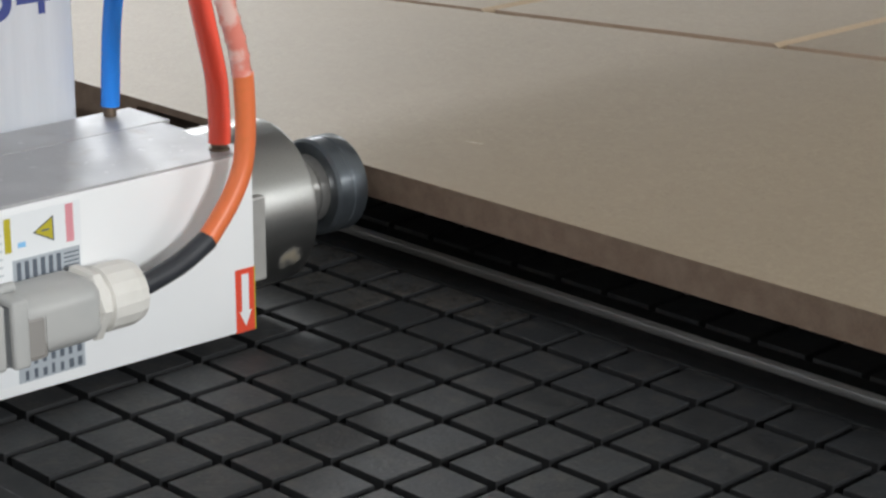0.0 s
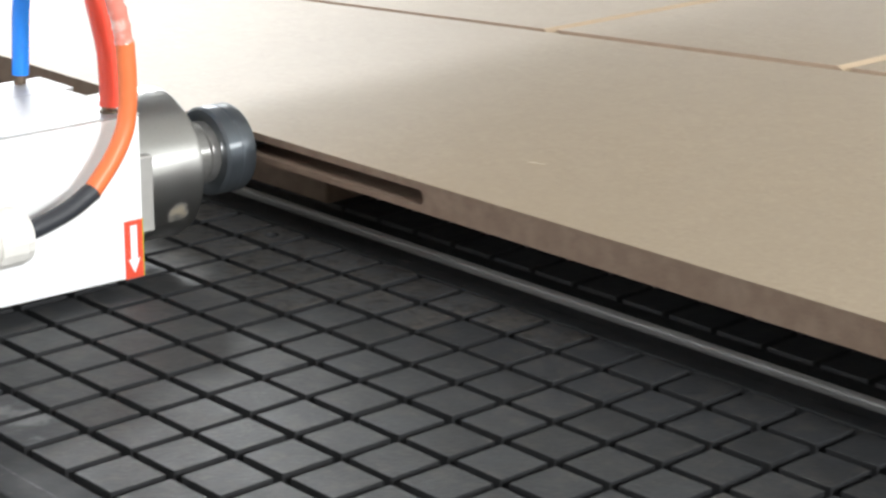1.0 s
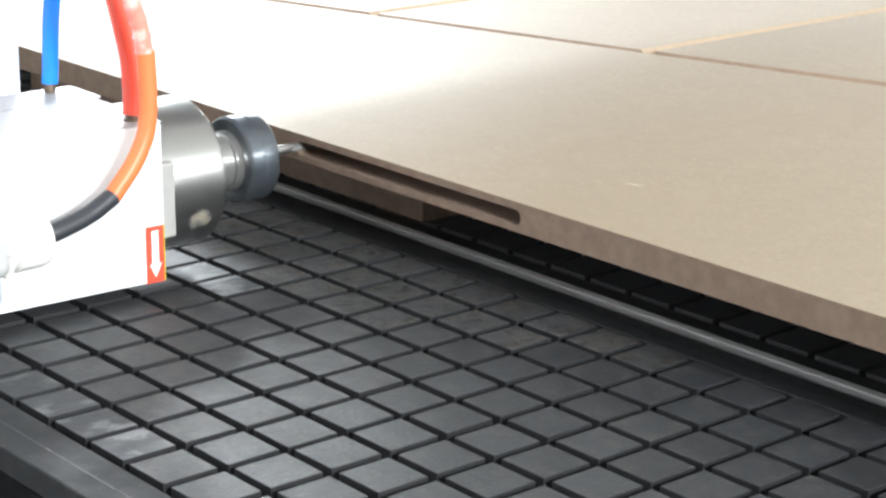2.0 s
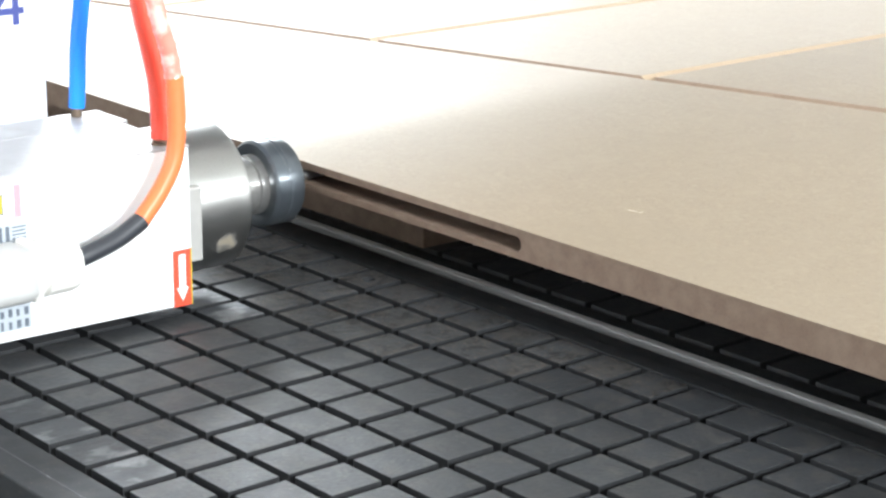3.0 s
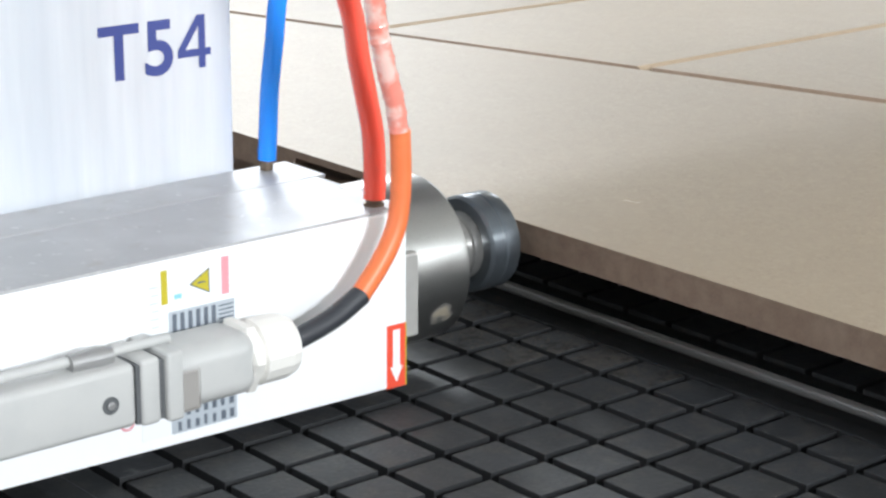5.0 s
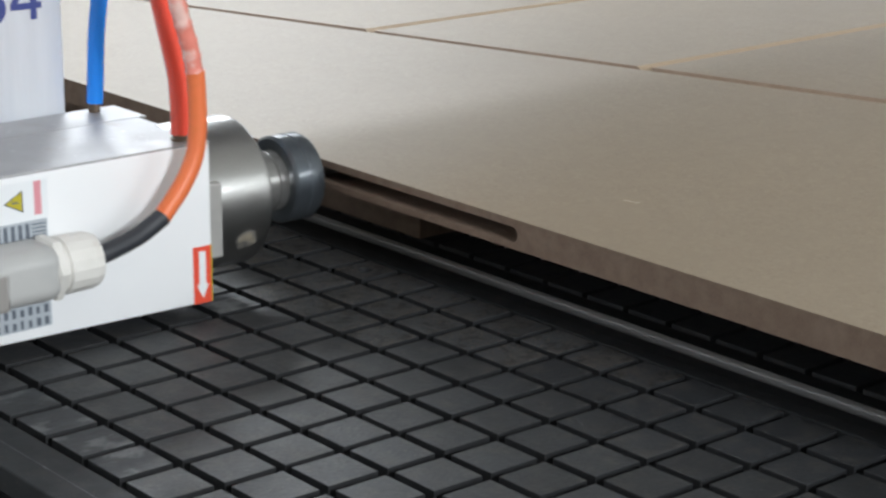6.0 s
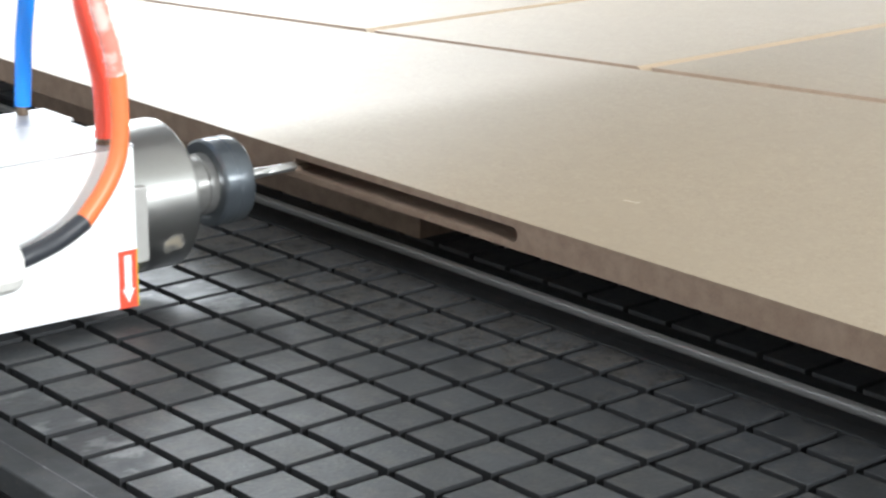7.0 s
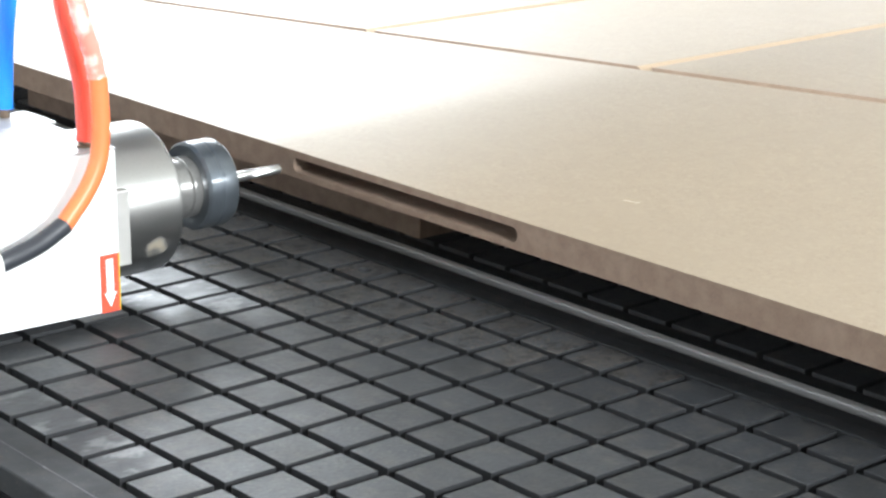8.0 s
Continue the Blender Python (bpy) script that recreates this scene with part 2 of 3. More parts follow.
BLUE_INK = material("blue_violet_lettering", (0.045, 0.065, 0.24), 0.5)
WALL = material("pale_plaster", (0.55, 0.54, 0.51), 0.9, spots=((3, 0.4, 0.7, (0.48, 0.47, 0.45), 0.6),), bump=0.1, bump_scale=60)
CONCRETE = material("grey_concrete", (0.25, 0.245, 0.235), 0.85, spots=((5, 0.4, 0.7, (0.19, 0.185, 0.18), 0.7),), bump=0.2, bump_scale=80)
PAINT = material("light_grey_machine_paint", (0.42, 0.43, 0.44), 0.45)


# ---- helpers of this scene ----
def finish(name, bm, mat, parent=None, label="", origin=(0, 0, 0), smooth=False):
    bm.transform(Matrix.Translation([-c for c in origin]))
    bm.transform(Matrix.Scale(U, 4))
    bmesh.ops.recalc_face_normals(bm, faces=bm.faces[:])
    me = bpy.data.meshes.new(name)
    bm.to_mesh(me)
    bm.free()
    for m in mat if isinstance(mat, (list, tuple)) else [mat]:
        me.materials.append(m)
    if smooth:
        me.shade_smooth()
        me.set_sharp_from_angle(angle=radians(35))
    ob = new(name, me)
    ob.parent = parent
    if label:
        tagged(ob, label)
    return ob


HEAD_AT = (-1.30, -6.0, 0.27)


def part(name, bm, mat, parent, label="", smooth=False):
    """A part of the moving head: drawn where the head stands at rest."""
    return finish(name, bm, mat, parent, label, HEAD_AT, smooth)


def box(bm, x0, x1, y0, y1, z0, z1, bevel=0.0, segments=2):
    made = bmesh.ops.create_cube(bm, size=1)
    bmesh.ops.transform(bm, verts=made["verts"], matrix=Matrix.Translation(((x0 + x1) / 2, (y0 + y1) / 2, (z0 + z1) / 2)) @ Matrix.Diagonal((x1 - x0, y1 - y0, z1 - z0, 1)))
    if bevel:
        edges = list({e for v in made["verts"] for e in v.link_edges})
        bmesh.ops.bevel(bm, geom=edges, offset=bevel, segments=segments, affect="EDGES", profile=0.5)
    return bm


def boxed(*args, **kw):
    return box(bmesh.new(), *args, **kw)


def lathe(bm, x, z, profile, n=64):
    """Turned round a line along y through (x, z): profile of (y, radius)."""
    rings = []
    for y, r in profile:
        if r < 1e-6:
            rings.append([bm.verts.new((x, y, z))] * n)
        else:
            rings.append([bm.verts.new((x + r * math.cos(2 * math.pi * k / n), y, z + r * math.sin(2 * math.pi * k / n))) for k in range(n)])
    for a, b in zip(rings, rings[1:]):
        for k in range(n):
            q = [a[k], b[k], b[(k + 1) % n], a[(k + 1) % n]]
            q = [v for i, v in enumerate(q) if v not in q[:i]]
            if len(q) > 2:
                bm.faces.new(q)
    return bm


def upright(bm, x, y, profile, n=24):
    """Turned round a vertical line: profile of (z, radius)."""
    rings = [[bm.verts.new((x + r * math.cos(2 * math.pi * k / n), y + r * math.sin(2 * math.pi * k / n), z)) for k in range(n)] for z, r in profile]
    for a, b in zip(rings, rings[1:]):
        for k in range(n):
            bm.faces.new((a[k], b[k], b[(k + 1) % n], a[(k + 1) % n]))
    bm.faces.new(rings[0]), bm.faces.new(rings[-1])
    return bm


def glide(points, steps=8):
    out = []
    p = [Vector(q) for q in points]
    p = [2 * p[0] - p[1], *p, 2 * p[-1] - p[-2]]
    for a, b, c, d in zip(p, p[1:], p[2:], p[3:]):
        for k in range(steps):
            t = k / steps
            out.append(0.5 * (2 * b + (c - a) * t + (2 * a - 5 * b + 4 * c - d) * t * t + (3 * b - a - 3 * c + d) * t ** 3))
    return out + [p[-2]]


def tube(bm, points, radius, n=20, ripple=0.0, pitch=6):
    line = glide(points)
    side = Vector((1, 0, 0))
    rings = []
    for i, c in enumerate(line):
        way = (line[min(i + 1, len(line) - 1)] - line[max(i - 1, 0)]).normalized()
        side = (side - way * side.dot(way)).normalized()
        other = way.cross(side)
        r = radius + (ripple if ripple and i % pitch < 1 else 0.0)
        rings.append([bm.verts.new(c + r * (math.cos(2 * math.pi * k / n) * side + math.sin(2 * math.pi * k / n) * other)) for k in range(n)])
    for a, b in zip(rings, rings[1:]):
        for k in range(n):
            bm.faces.new((a[k], b[k], b[(k + 1) % n], a[(k + 1) % n]))
    bm.faces.new(rings[0]), bm.faces.new(rings[-1])
    return bm


# ---- unseen workshop shell round the lamps (metres / U) ----
def shell():
    def slab(name, label, mat, x0, x1, y0, y1, z0, z1):
        return tagged(finish(name, boxed(x0 / U, x1 / U, y0 / U, y1 / U, z0 / U, z1 / U), mat), label, name.split("_")[0], kind="structure")

    slab("floor", "grey concrete workshop floor under the machine", CONCRETE, -4.2, 5.2, -4.2, 4.2, -0.95, -0.85)
    bm = bmesh.new()
    cx, cy, cz, cw, cd = ROOF_FILL
    for x0, x1, y0, y1 in ((-4.2, 5.2, -4.2, cy - cd / 2), (-4.2, 5.2, cy + cd / 2, 4.2), (-4.2, cx - cw / 2, cy - cd / 2, cy + cd / 2), (cx + cw / 2, 5.2, cy - cd / 2, cy + cd / 2)):
        box(bm, x0 / U, x1 / U, y0 / U, y1 / U, cz / U, (cz + 0.1) / U)
    tagged(finish("ceiling", bm, WALL), "pale plastered workshop ceiling, out of view, with a fill lamp opening", "ceiling", kind="structure")
    for side, c, way, w, h, *_ in WALL_LAMPS:
        # the wall in strips: piers between the openings, a sill and a lintel at each
        bm = bmesh.new()
        along = (-4.0, 5.0) if way[0] == 0 else (-4.2, 4.2)
        mid = c[0] if way[0] == 0 else c[1]
        holes = [(mid, c[2], w, h)] + ([PANES[side]] if side in PANES else [])
        inner = {"west": -4.0, "east": 5.0, "north": 4.0, "south": -4.0}[side]
        t0, t1 = sorted((inner, inner - 0.2 * (way[0] + way[1])))
        cuts = sorted({*along, *[m + k * hw / 2 for m, _, hw, _ in holes for k in (-1, 1)]})
        for a, b in zip(cuts, cuts[1:]):
            solid = -0.85
            for m, z, hw, hh in sorted(holes, key=lambda hole: hole[1]):
                if m - hw / 2 < (a + b) / 2 < m + hw / 2:
                    strip(bm, way, a, b, t0, t1, solid, z - hh / 2)
                    solid = z + hh / 2
            strip(bm, way, a, b, t0, t1, solid, 3.6)
        tagged(finish("wall_" + side, bm, WALL), "pale plastered workshop wall, out of view, with a lamp opening", "wall", kind="structure")


def strip(bm, way, a, b, t0, t1, low, high):
    if way[0] == 0:
        box(bm, a / U, b / U, t0 / U, t1 / U, low / U, high / U)
    else:
        box(bm, t0 / U, t1 / U, a / U, b / U, low / U, high / U)


shell()


# ---- the vacuum bed ----
bed = tagged(new("vacuum_table"), "black phenolic vacuum table of square grid pads with an aluminium rail", "machine table")


def vacuum_table():
    finish("bed_plate", boxed(-30, 26, -9.02, 60, -1.2, -0.40), BED, bed)
    border = finish("border_strip", boxed(-30, 26, -9.02, -8.14, -0.40, 0.0, bevel=0.03), STRIP, bed, "scuffed black border strip")
    finish("scuff_line", boxed(-6, 16, -8.60, -8.575, -0.004, 0.003), PAD_WORN, border, "pale scuff along the strip")
    finish("edge_strip", boxed(-30, 26, 0.96, 1.30, -0.40, -0.02, bevel=0.03), STRIP, bed)
    finish("edge_strip", boxed(-30, 26, 1.34, 1.68, -0.40, -0.05, bevel=0.02), STRIP, bed)
    finish("edge_strip", boxed(-30, 26, 2.06, 2.40, -0.40, -0.02, bevel=0.03), STRIP, bed)
    rail = finish("aluminium_rail", boxed(-30, 26, 1.76, 1.93, -0.40, 0.02, bevel=0.015), ALU, bed, "dull extruded aluminium rail")
    for k in range(3):
        finish("rib", boxed(-30, 26, 1.772 + 0.056 * k, 1.798 + 0.056 * k, 0.012, 0.040, bevel=0.006, segments=1), RIB, rail)
    finish("table_frame", boxed(-30, 26, -13.0, -9.06, -1.6, -0.9, bevel=0.05), STRIP, bed)
    finish("table_base", boxed(-28, 24, -11, 58, -25, -1.6), PAINT, bed)

    def pad_mesh():
        bm = bmesh.new()
        rings = []
        for inset, z in ((0.018, 0.0), (0.013, -0.004), (0.008, -0.30), (0.008, -0.42)):
            rings.append([bm.verts.new((x, y, z)) for x, y in ((inset, inset), (0.866 - inset, inset), (0.866 - inset, 0.866 - inset), (inset, 0.866 - inset))])
        bm.faces.new(rings[0])
        for a, b in zip(rings, rings[1:]):
            for k in range(4):
                bm.faces.new((a[k], b[k], b[(k + 1) % 4], a[(k + 1) % 4])).material_index = 0 if a is rings[0] else 1
        return bm

    first = None
    worn = {(-3, -3), (-2, -3), (-1, -3), (0, -3), (-1, -4), (-2, -4), (2, -8), (3, -8), (4, -8), (5, -8)}
    meshes = {}
    for key, mat in (("plain", PAD), ("worn", PAD_WORN), ("dusty", PAD_DUSTY)):
        ob = finish("pad", pad_mesh(), (mat, PAD_SIDE_SHADE), bed, {"worn": "scuffed pad", "dusty": "pad dulled by sawdust"}.get(key, ""))
        meshes[key] = ob.data
        ob.location = (0, 0, 0)
        bpy.data.objects.remove(ob)
    rng = random.Random(4)
    for j in range(-8, 1):
        for i in range(-13, 20):
            if (i, j) == (0, 0):
                continue
            ob = new("pad", meshes["worn" if (i, j) in worn else "dusty" if j + rng.uniform(-0.7, 0.7) > -2.2 - max(0, i - 2) * -0.3 and i < 9 else "plain"])
            ob.parent = bed
            ob.location = ((i + rng.uniform(-0.008, 0.008)) * U, (j + rng.uniform(-0.008, 0.008)) * U, rng.uniform(-0.012, 0.0) * U)
            ob.rotation_euler = (rng.uniform(-0.004, 0.004), rng.uniform(-0.004, 0.004), rng.uniform(-0.006, 0.006))
    # the pad with a drilled vacuum port
    bm = bmesh.new()
    outer = [bm.verts.new((x, y, 0)) for x, y in ((0.03, 0.03), (0.836, 0.03), (0.836, 0.836), (0.03, 0.836))]
    low = [bm.verts.new((x, y, -0.42)) for x, y in ((0, 0), (0.86, 0), (0.86, 0.86), (0, 0.86))]
    ring = [bm.verts.new((0.43 + 0.13 * math.cos(a), 0.42 + 0.13 * math.sin(a), 0)) for a in [2 * math.pi * k / 20 for k in range(20)]]
    deep = [bm.verts.new((v.co.x, v.co.y, -0.40)) for v in ring]
    edges = [bm.edges.new((a, b)) for loop in (outer, ring) for a, b in zip(loop, loop[1:] + loop[:1])]
    bmesh.ops.triangle_fill(bm, use_beauty=True, edges=edges)
    for a, b in ((outer, low), (ring, deep)):
        for k in range(len(a)):
            bm.faces.new((a[k], b[k], b[(k + 1) % len(a)], a[(k + 1) % len(a)]))
    bm.faces.new(deep)
    # sides and port walls take the painted shade
    for f in bm.faces:
        if any(v in low or v in deep for v in f.verts):
            f.material_index = 1
    finish("pad", bm, (PAD_DUSTY, PAD_SIDE_SHADE), bed, "pad with a round vacuum port")
    # pads out of the way, and those under the boards
    rest = bmesh.new()
    for j in range(-8, 1):
        for i in [*range(-26, -13), *range(20, 25)]:
            box(rest, i, i + 0.86, j, j + 0.86, -0.42, 0.0)
    for j in range(0, 9):
        for i in range(-20, 22):
            box(rest, i, i + 0.86, j + 2.5, j + 3.36, -0.42, 0.0)
    tagged(finish("pad_field", rest, PAD, bed), "black grid pads", kind="stuff")


vacuum_table()


# ---- boards on the bed ----
TOP, UNDER = 1.975, 1.475
LEAN = 0.0035


def seam(x):
    return 10.30 + 0.266 * (x + 2.48)


def front_board():
    """The board being slotted: the slot is milled into its front edge."""
    bm = bmesh.new()
    y = lambda x, d=0.0: LEAN * (x + 1.0) + d
    x0, x1 = -30.0, 24.0
    xa, xb, zc, r, depth = -1.13, 4.90, 1.712, 0.130, 1.06
    outer = [bm.verts.new((x, y(x), z)) for x, z in ((x0, UNDER), (x1, UNDER), (x1, TOP), (x0, TOP))]
    arc = [(xb - r + r * math.cos(a), zc + r * math.sin(a)) for a in [math.pi * (k / 10 - 0.5) for k in range(11)]]
    arc += [(xa + r - r * math.cos(a), zc - r * math.sin(a)) for a in [math.pi * (k / 10 - 0.5) for k in range(11)]]
    ring = [bm.verts.new((x, y(x), z)) for x, z in arc]
    edges = [bm.edges.new((a, b)) for loop in (outer, ring) for a, b in zip(loop, loop[1:] + loop[:1])]
    bmesh.ops.triangle_fill(bm, use_beauty=True, edges=edges)
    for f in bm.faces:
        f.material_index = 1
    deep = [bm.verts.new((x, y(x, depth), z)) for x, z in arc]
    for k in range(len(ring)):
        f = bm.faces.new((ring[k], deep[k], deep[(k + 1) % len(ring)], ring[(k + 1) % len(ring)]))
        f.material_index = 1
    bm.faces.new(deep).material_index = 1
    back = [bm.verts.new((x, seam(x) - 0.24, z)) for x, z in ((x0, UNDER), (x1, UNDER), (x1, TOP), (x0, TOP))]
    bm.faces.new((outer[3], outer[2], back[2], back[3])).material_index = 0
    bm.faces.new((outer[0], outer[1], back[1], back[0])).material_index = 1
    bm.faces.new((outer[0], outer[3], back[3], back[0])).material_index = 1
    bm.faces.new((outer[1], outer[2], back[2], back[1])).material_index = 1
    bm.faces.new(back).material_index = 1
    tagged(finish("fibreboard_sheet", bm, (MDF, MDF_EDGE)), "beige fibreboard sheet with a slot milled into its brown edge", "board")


front_board()


def rear_boards():
    cuts = [-23.8, -16.7, -9.60, -2.45, 4.05, 11.2, 18.4]
    for a, b in zip(cuts, cuts[1:]):
        bm = bmesh.new()
        a1, gap = a + 0.13, 0.10 if a > -3 else 0.0
        low = [bm.verts.new((x, y, UNDER)) for x, y in ((a1, seam(a1) + gap), (b, seam(b) + gap), (b, 44), (a1, 44))]
        top = [bm.verts.new((v.co.x, v.co.y, TOP)) for v in low]
        for k in (1, 2):  # a chamfer added on the +x side to carry the lit line
            top[k].co.x -= 0.19
        arris = [bm.verts.new((b, low[k].co.y, TOP - 0.10)) for k in (1, 2)]
        bm.faces.new(top)
        bm.faces.new(low).material_index = 1
        bm.faces.new((top[1], arris[0], arris[1], top[2])).material_index = 2
        bm.faces.new((low[1], low[2], arris[1], arris[0])).material_index = 2
        bm.faces.new((low[0], low[1], arris[0], top[1], top[0])).material_index = 3
        bm.faces.new((low[2], low[3], top[3], top[2], arris[1])).material_index = 1
        bm.faces.new((low[3], low[0], top[0], top[3])).material_index = 1
        tagged(finish("fibreboard_sheet", bm, (MDF, MDF_EDGE, MDF_LIT_SIDE, MDF_LIT_SEAM)), "beige fibreboard sheet with sawn edges beside its neighbours", "board", "boards behind the seam")


rear_boards()


def battens():
    # the first is the visible batten, the next two are supports added out of view
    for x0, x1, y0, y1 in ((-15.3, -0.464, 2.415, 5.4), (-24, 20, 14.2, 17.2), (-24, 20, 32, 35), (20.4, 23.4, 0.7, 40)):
        # the last, unseen, is added to stop east light under the boards
        tagged(finish("fibreboard_batten", boxed(x0, x1, y0, y1, 0.0, UNDER, bevel=0.015, segments=1), MDF_EDGE), "brown fibreboard batten under the beige sheets, most added out of view", "batten", "battens under the boards")


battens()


def debris():
    rng = random.Random(12)

    def flake(bm, x, y, z, size):
        a = rng.uniform(0, math.pi)
        ring = [bm.verts.new((x + size * (math.cos(a) * u - math.sin(a) * v), y + size * (math.sin(a) * u + math.cos(a) * v), z)) for u, v in ((-1, -0.4), (0.9, -0.5), (1.1, 0.3), (-0.8, 0.5))]
        tip = bm.verts.new((x, y, z + size * rng.uniform(0.3, 0.7)))
        for k in range(4):
            bm.faces.new((ring[k], ring[(k + 1) % 4], tip))
        bm.faces.new(ring)

    bm = bmesh.new()
    for _ in range(300):
        i, j = rng.randint(-7, 7), -int(min(3, rng.expovariate(1.2)))
        if (i, j) != (0, 0):
            flake(bm, i + rng.uniform(0.04, 0.82), j + rng.uniform(0.04, 0.82), 0.0, rng.uniform(0.003, 0.012))
    for _ in range(60):
        flake(bm, rng.uniform(-9, 9), rng.uniform(1.0, 1.28), -0.018, rng.uniform(0.005, 0.018))
    tagged(finish("sawdust", bm, MDF_EDGE), "tan sawdust specks scattered over the black pads", "sawdust", kind="stuff")
    # torn fibres along the floor and the lips of the milled slot
    bm = bmesh.new()
    for _ in range(620):
        x, depth = rng.uniform(-1.05, 4.80), 0.45 * rng.random() ** 2
        flake(bm, x, LEAN * (x + 1) + 0.01 + depth, 1.583, rng.uniform(0.006, 0.022))
    for _ in range(70):
        x = rng.uniform(-1.0, 4.7)
        flake(bm, x, LEAN * (x + 1) + rng.uniform(0.02, 0.08), 1.583, rng.uniform(0.012, 0.030))
    tagged(finish("wood_fibres", bm, MDF_EDGE), "brown torn wood fibres lying in the milled slot", "wood fibre", kind="stuff")
    bm = bmesh.new()
    for x, y, length, turn in ((5.17, 2.23, 0.10, 0.3), (5.34, 2.27, 0.05, 1.0)):
        c, d = math.cos(turn), math.sin(turn)
        ring = [bm.verts.new((x + length * (c * u - d * v), y + length * (d * u + c * v), TOP)) for u, v in ((-1, 0), (-0.3, -0.22), (0.8, -0.15), (1, 0.05), (0.2, 0.18))]
        cap = [bm.verts.new((v.co.x, v.co.y, TOP + 0.006)) for v in ring]
        bm.faces.new(cap)
        for k in range(5):
            bm.faces.new((ring[k], ring[(k + 1) % 5], cap[(k + 1) % 5], cap[k]))
    tagged(finish("wood_sliver", bm, PALE_WOOD), "pale wood sliver lying on the beige sheet", "wood chip")


debris()


# ---- the horizontal spindle head ----
head = tagged(new("spindle_head"), "white horizontal milling spindle with steel nose, hoses and grey plug", "milling head")
head.location = [c * U for c in HEAD_AT]
AX, AZ = -1.03, 1.71
FACE = 0.33
END = -4.57


def housing():
    bm = bmesh.new()
    y0, y1, x0, x1 = -19.0, END, -2.95, FACE
    low = [bm.verts.new(v) for v in ((x0, y0, 0.50), (x1, y0, 0.50), (x1, y1, 0.265), (x0, y1, 0.265))]
    top = [bm.verts.new(v) for v in ((x0, y0, 2.96), (x1, y0, 2.96), (x1, y1, 2.96), (x0, y1, 2.96))]
    bm.faces.new(low), bm.faces.new(top)
    for k in range(4):
        bm.faces.new((low[k], low[(k + 1) % 4], top[(k + 1) % 4], top[k]))
    bmesh.ops.bevel(bm, geom=bm.edges[:], offset=0.035, segments=3, affect="EDGES", profile=0.5)
    body = part("housing", bm, WHITE, head, "white painted spindle housing", smooth=True)
    part("top_cover", boxed(-1.86, 0.30, -19, END + 0.02, 2.955, 3.0, bevel=0.006), COVER, body, "dull scratched aluminium cover")
    part("top_cover", boxed(-2.93, -1.89, -19, END + 0.2, 2.955, 3.0, bevel=0.006), COVER, body, "dull scratched aluminium cover")
    part("joint", boxed(-1.90, -1.85, -19, END, 2.94, 2.972), GREY_DARK, body, "dark joint between the two covers")
    return body


body = housing()


def spindle():
    spot = [(AX + 1.3 * math.cos(radians(-26)) - HEAD_AT[0]) * U, (-3.72 - HEAD_AT[1]) * U, (AZ + 1.3 * math.sin(radians(-26)) - HEAD_AT[2]) * U]
    nose_steel = stained(STEEL, "stained_steel", spot, 0.38 * U, (0.37, 0.30, 0.20))
    nose = part("spindle_nose", lathe(bmesh.new(), AX, AZ, [(END - 0.1, 0), (END - 0.1, 1.30), (-3.36, 1.30), (-3.29, 1.28), (-3.24, 1.23), (-3.22, 1.14), (-3.22, 0)], 96), nose_steel, head, "ground steel spindle nose with tan residue", smooth=True)
    part("nose_flange", boxed(AX - 1.22, AX + 1.335, END - 0.05, END + 0.25, 0.98, 2.26, bevel=0.03), FLANGE, nose, "satin steel flange with wrench flats")
    part("shaft", lathe(bmesh.new(), AX, AZ, [(-3.3, 0), (-3.3, 0.50), (-2.98, 0.50), (-2.96, 0.46), (-2.84, 0.46), (-2.82, 0.50), (-2.55, 0.50), (-2.53, 0.54), (-2.3, 0.54), (-2.3, 0)], 64), SHAFT, nose, smooth=True)
    nut = part("collet_nut", lathe(bmesh.new(), AX, AZ, [(-2.34, 0.50), (-2.38, 0.56), (-2.38, 0.73), (-2.33, 0.775), (-2.12, 0.775), (-2.10, 0.76), (-2.06, 0.76), (-2.04, 0.775), (-1.82, 0.775), (-1.77, 0.74), (-1.75, 0.62), (-1.75, 0)], 80), NUT, head, "dark blued steel collet nut", smooth=True)
    # two flutes wind round the cutting end
    bm = lathe(bmesh.new(), AX, AZ, [(-1.85, 0), (-1.85, 0.09), (-1.12, 0.09), (-1.08, 0.084)] + [(-1.04 + 0.05 * k, 0.084) for k in range(13)] + [(-0.39, 0.07), (-0.39, 0)], 32)
    for v in bm.verts:
        if v.co.y > -1.06:
            turn = math.atan2(v.co.z - AZ, v.co.x - AX) - 1.6 * (v.co.y + 1.06)
            k = 1 - 0.26 * max(0.0, math.cos(2 * turn)) ** 2
            v.co.x, v.co.z = AX + k * (v.co.x - AX), AZ + k * (v.co.z - AZ)
    part("router_bit", bm, CARBIDE, nut, "bright fluted carbide router bit", smooth=True)


spindle()


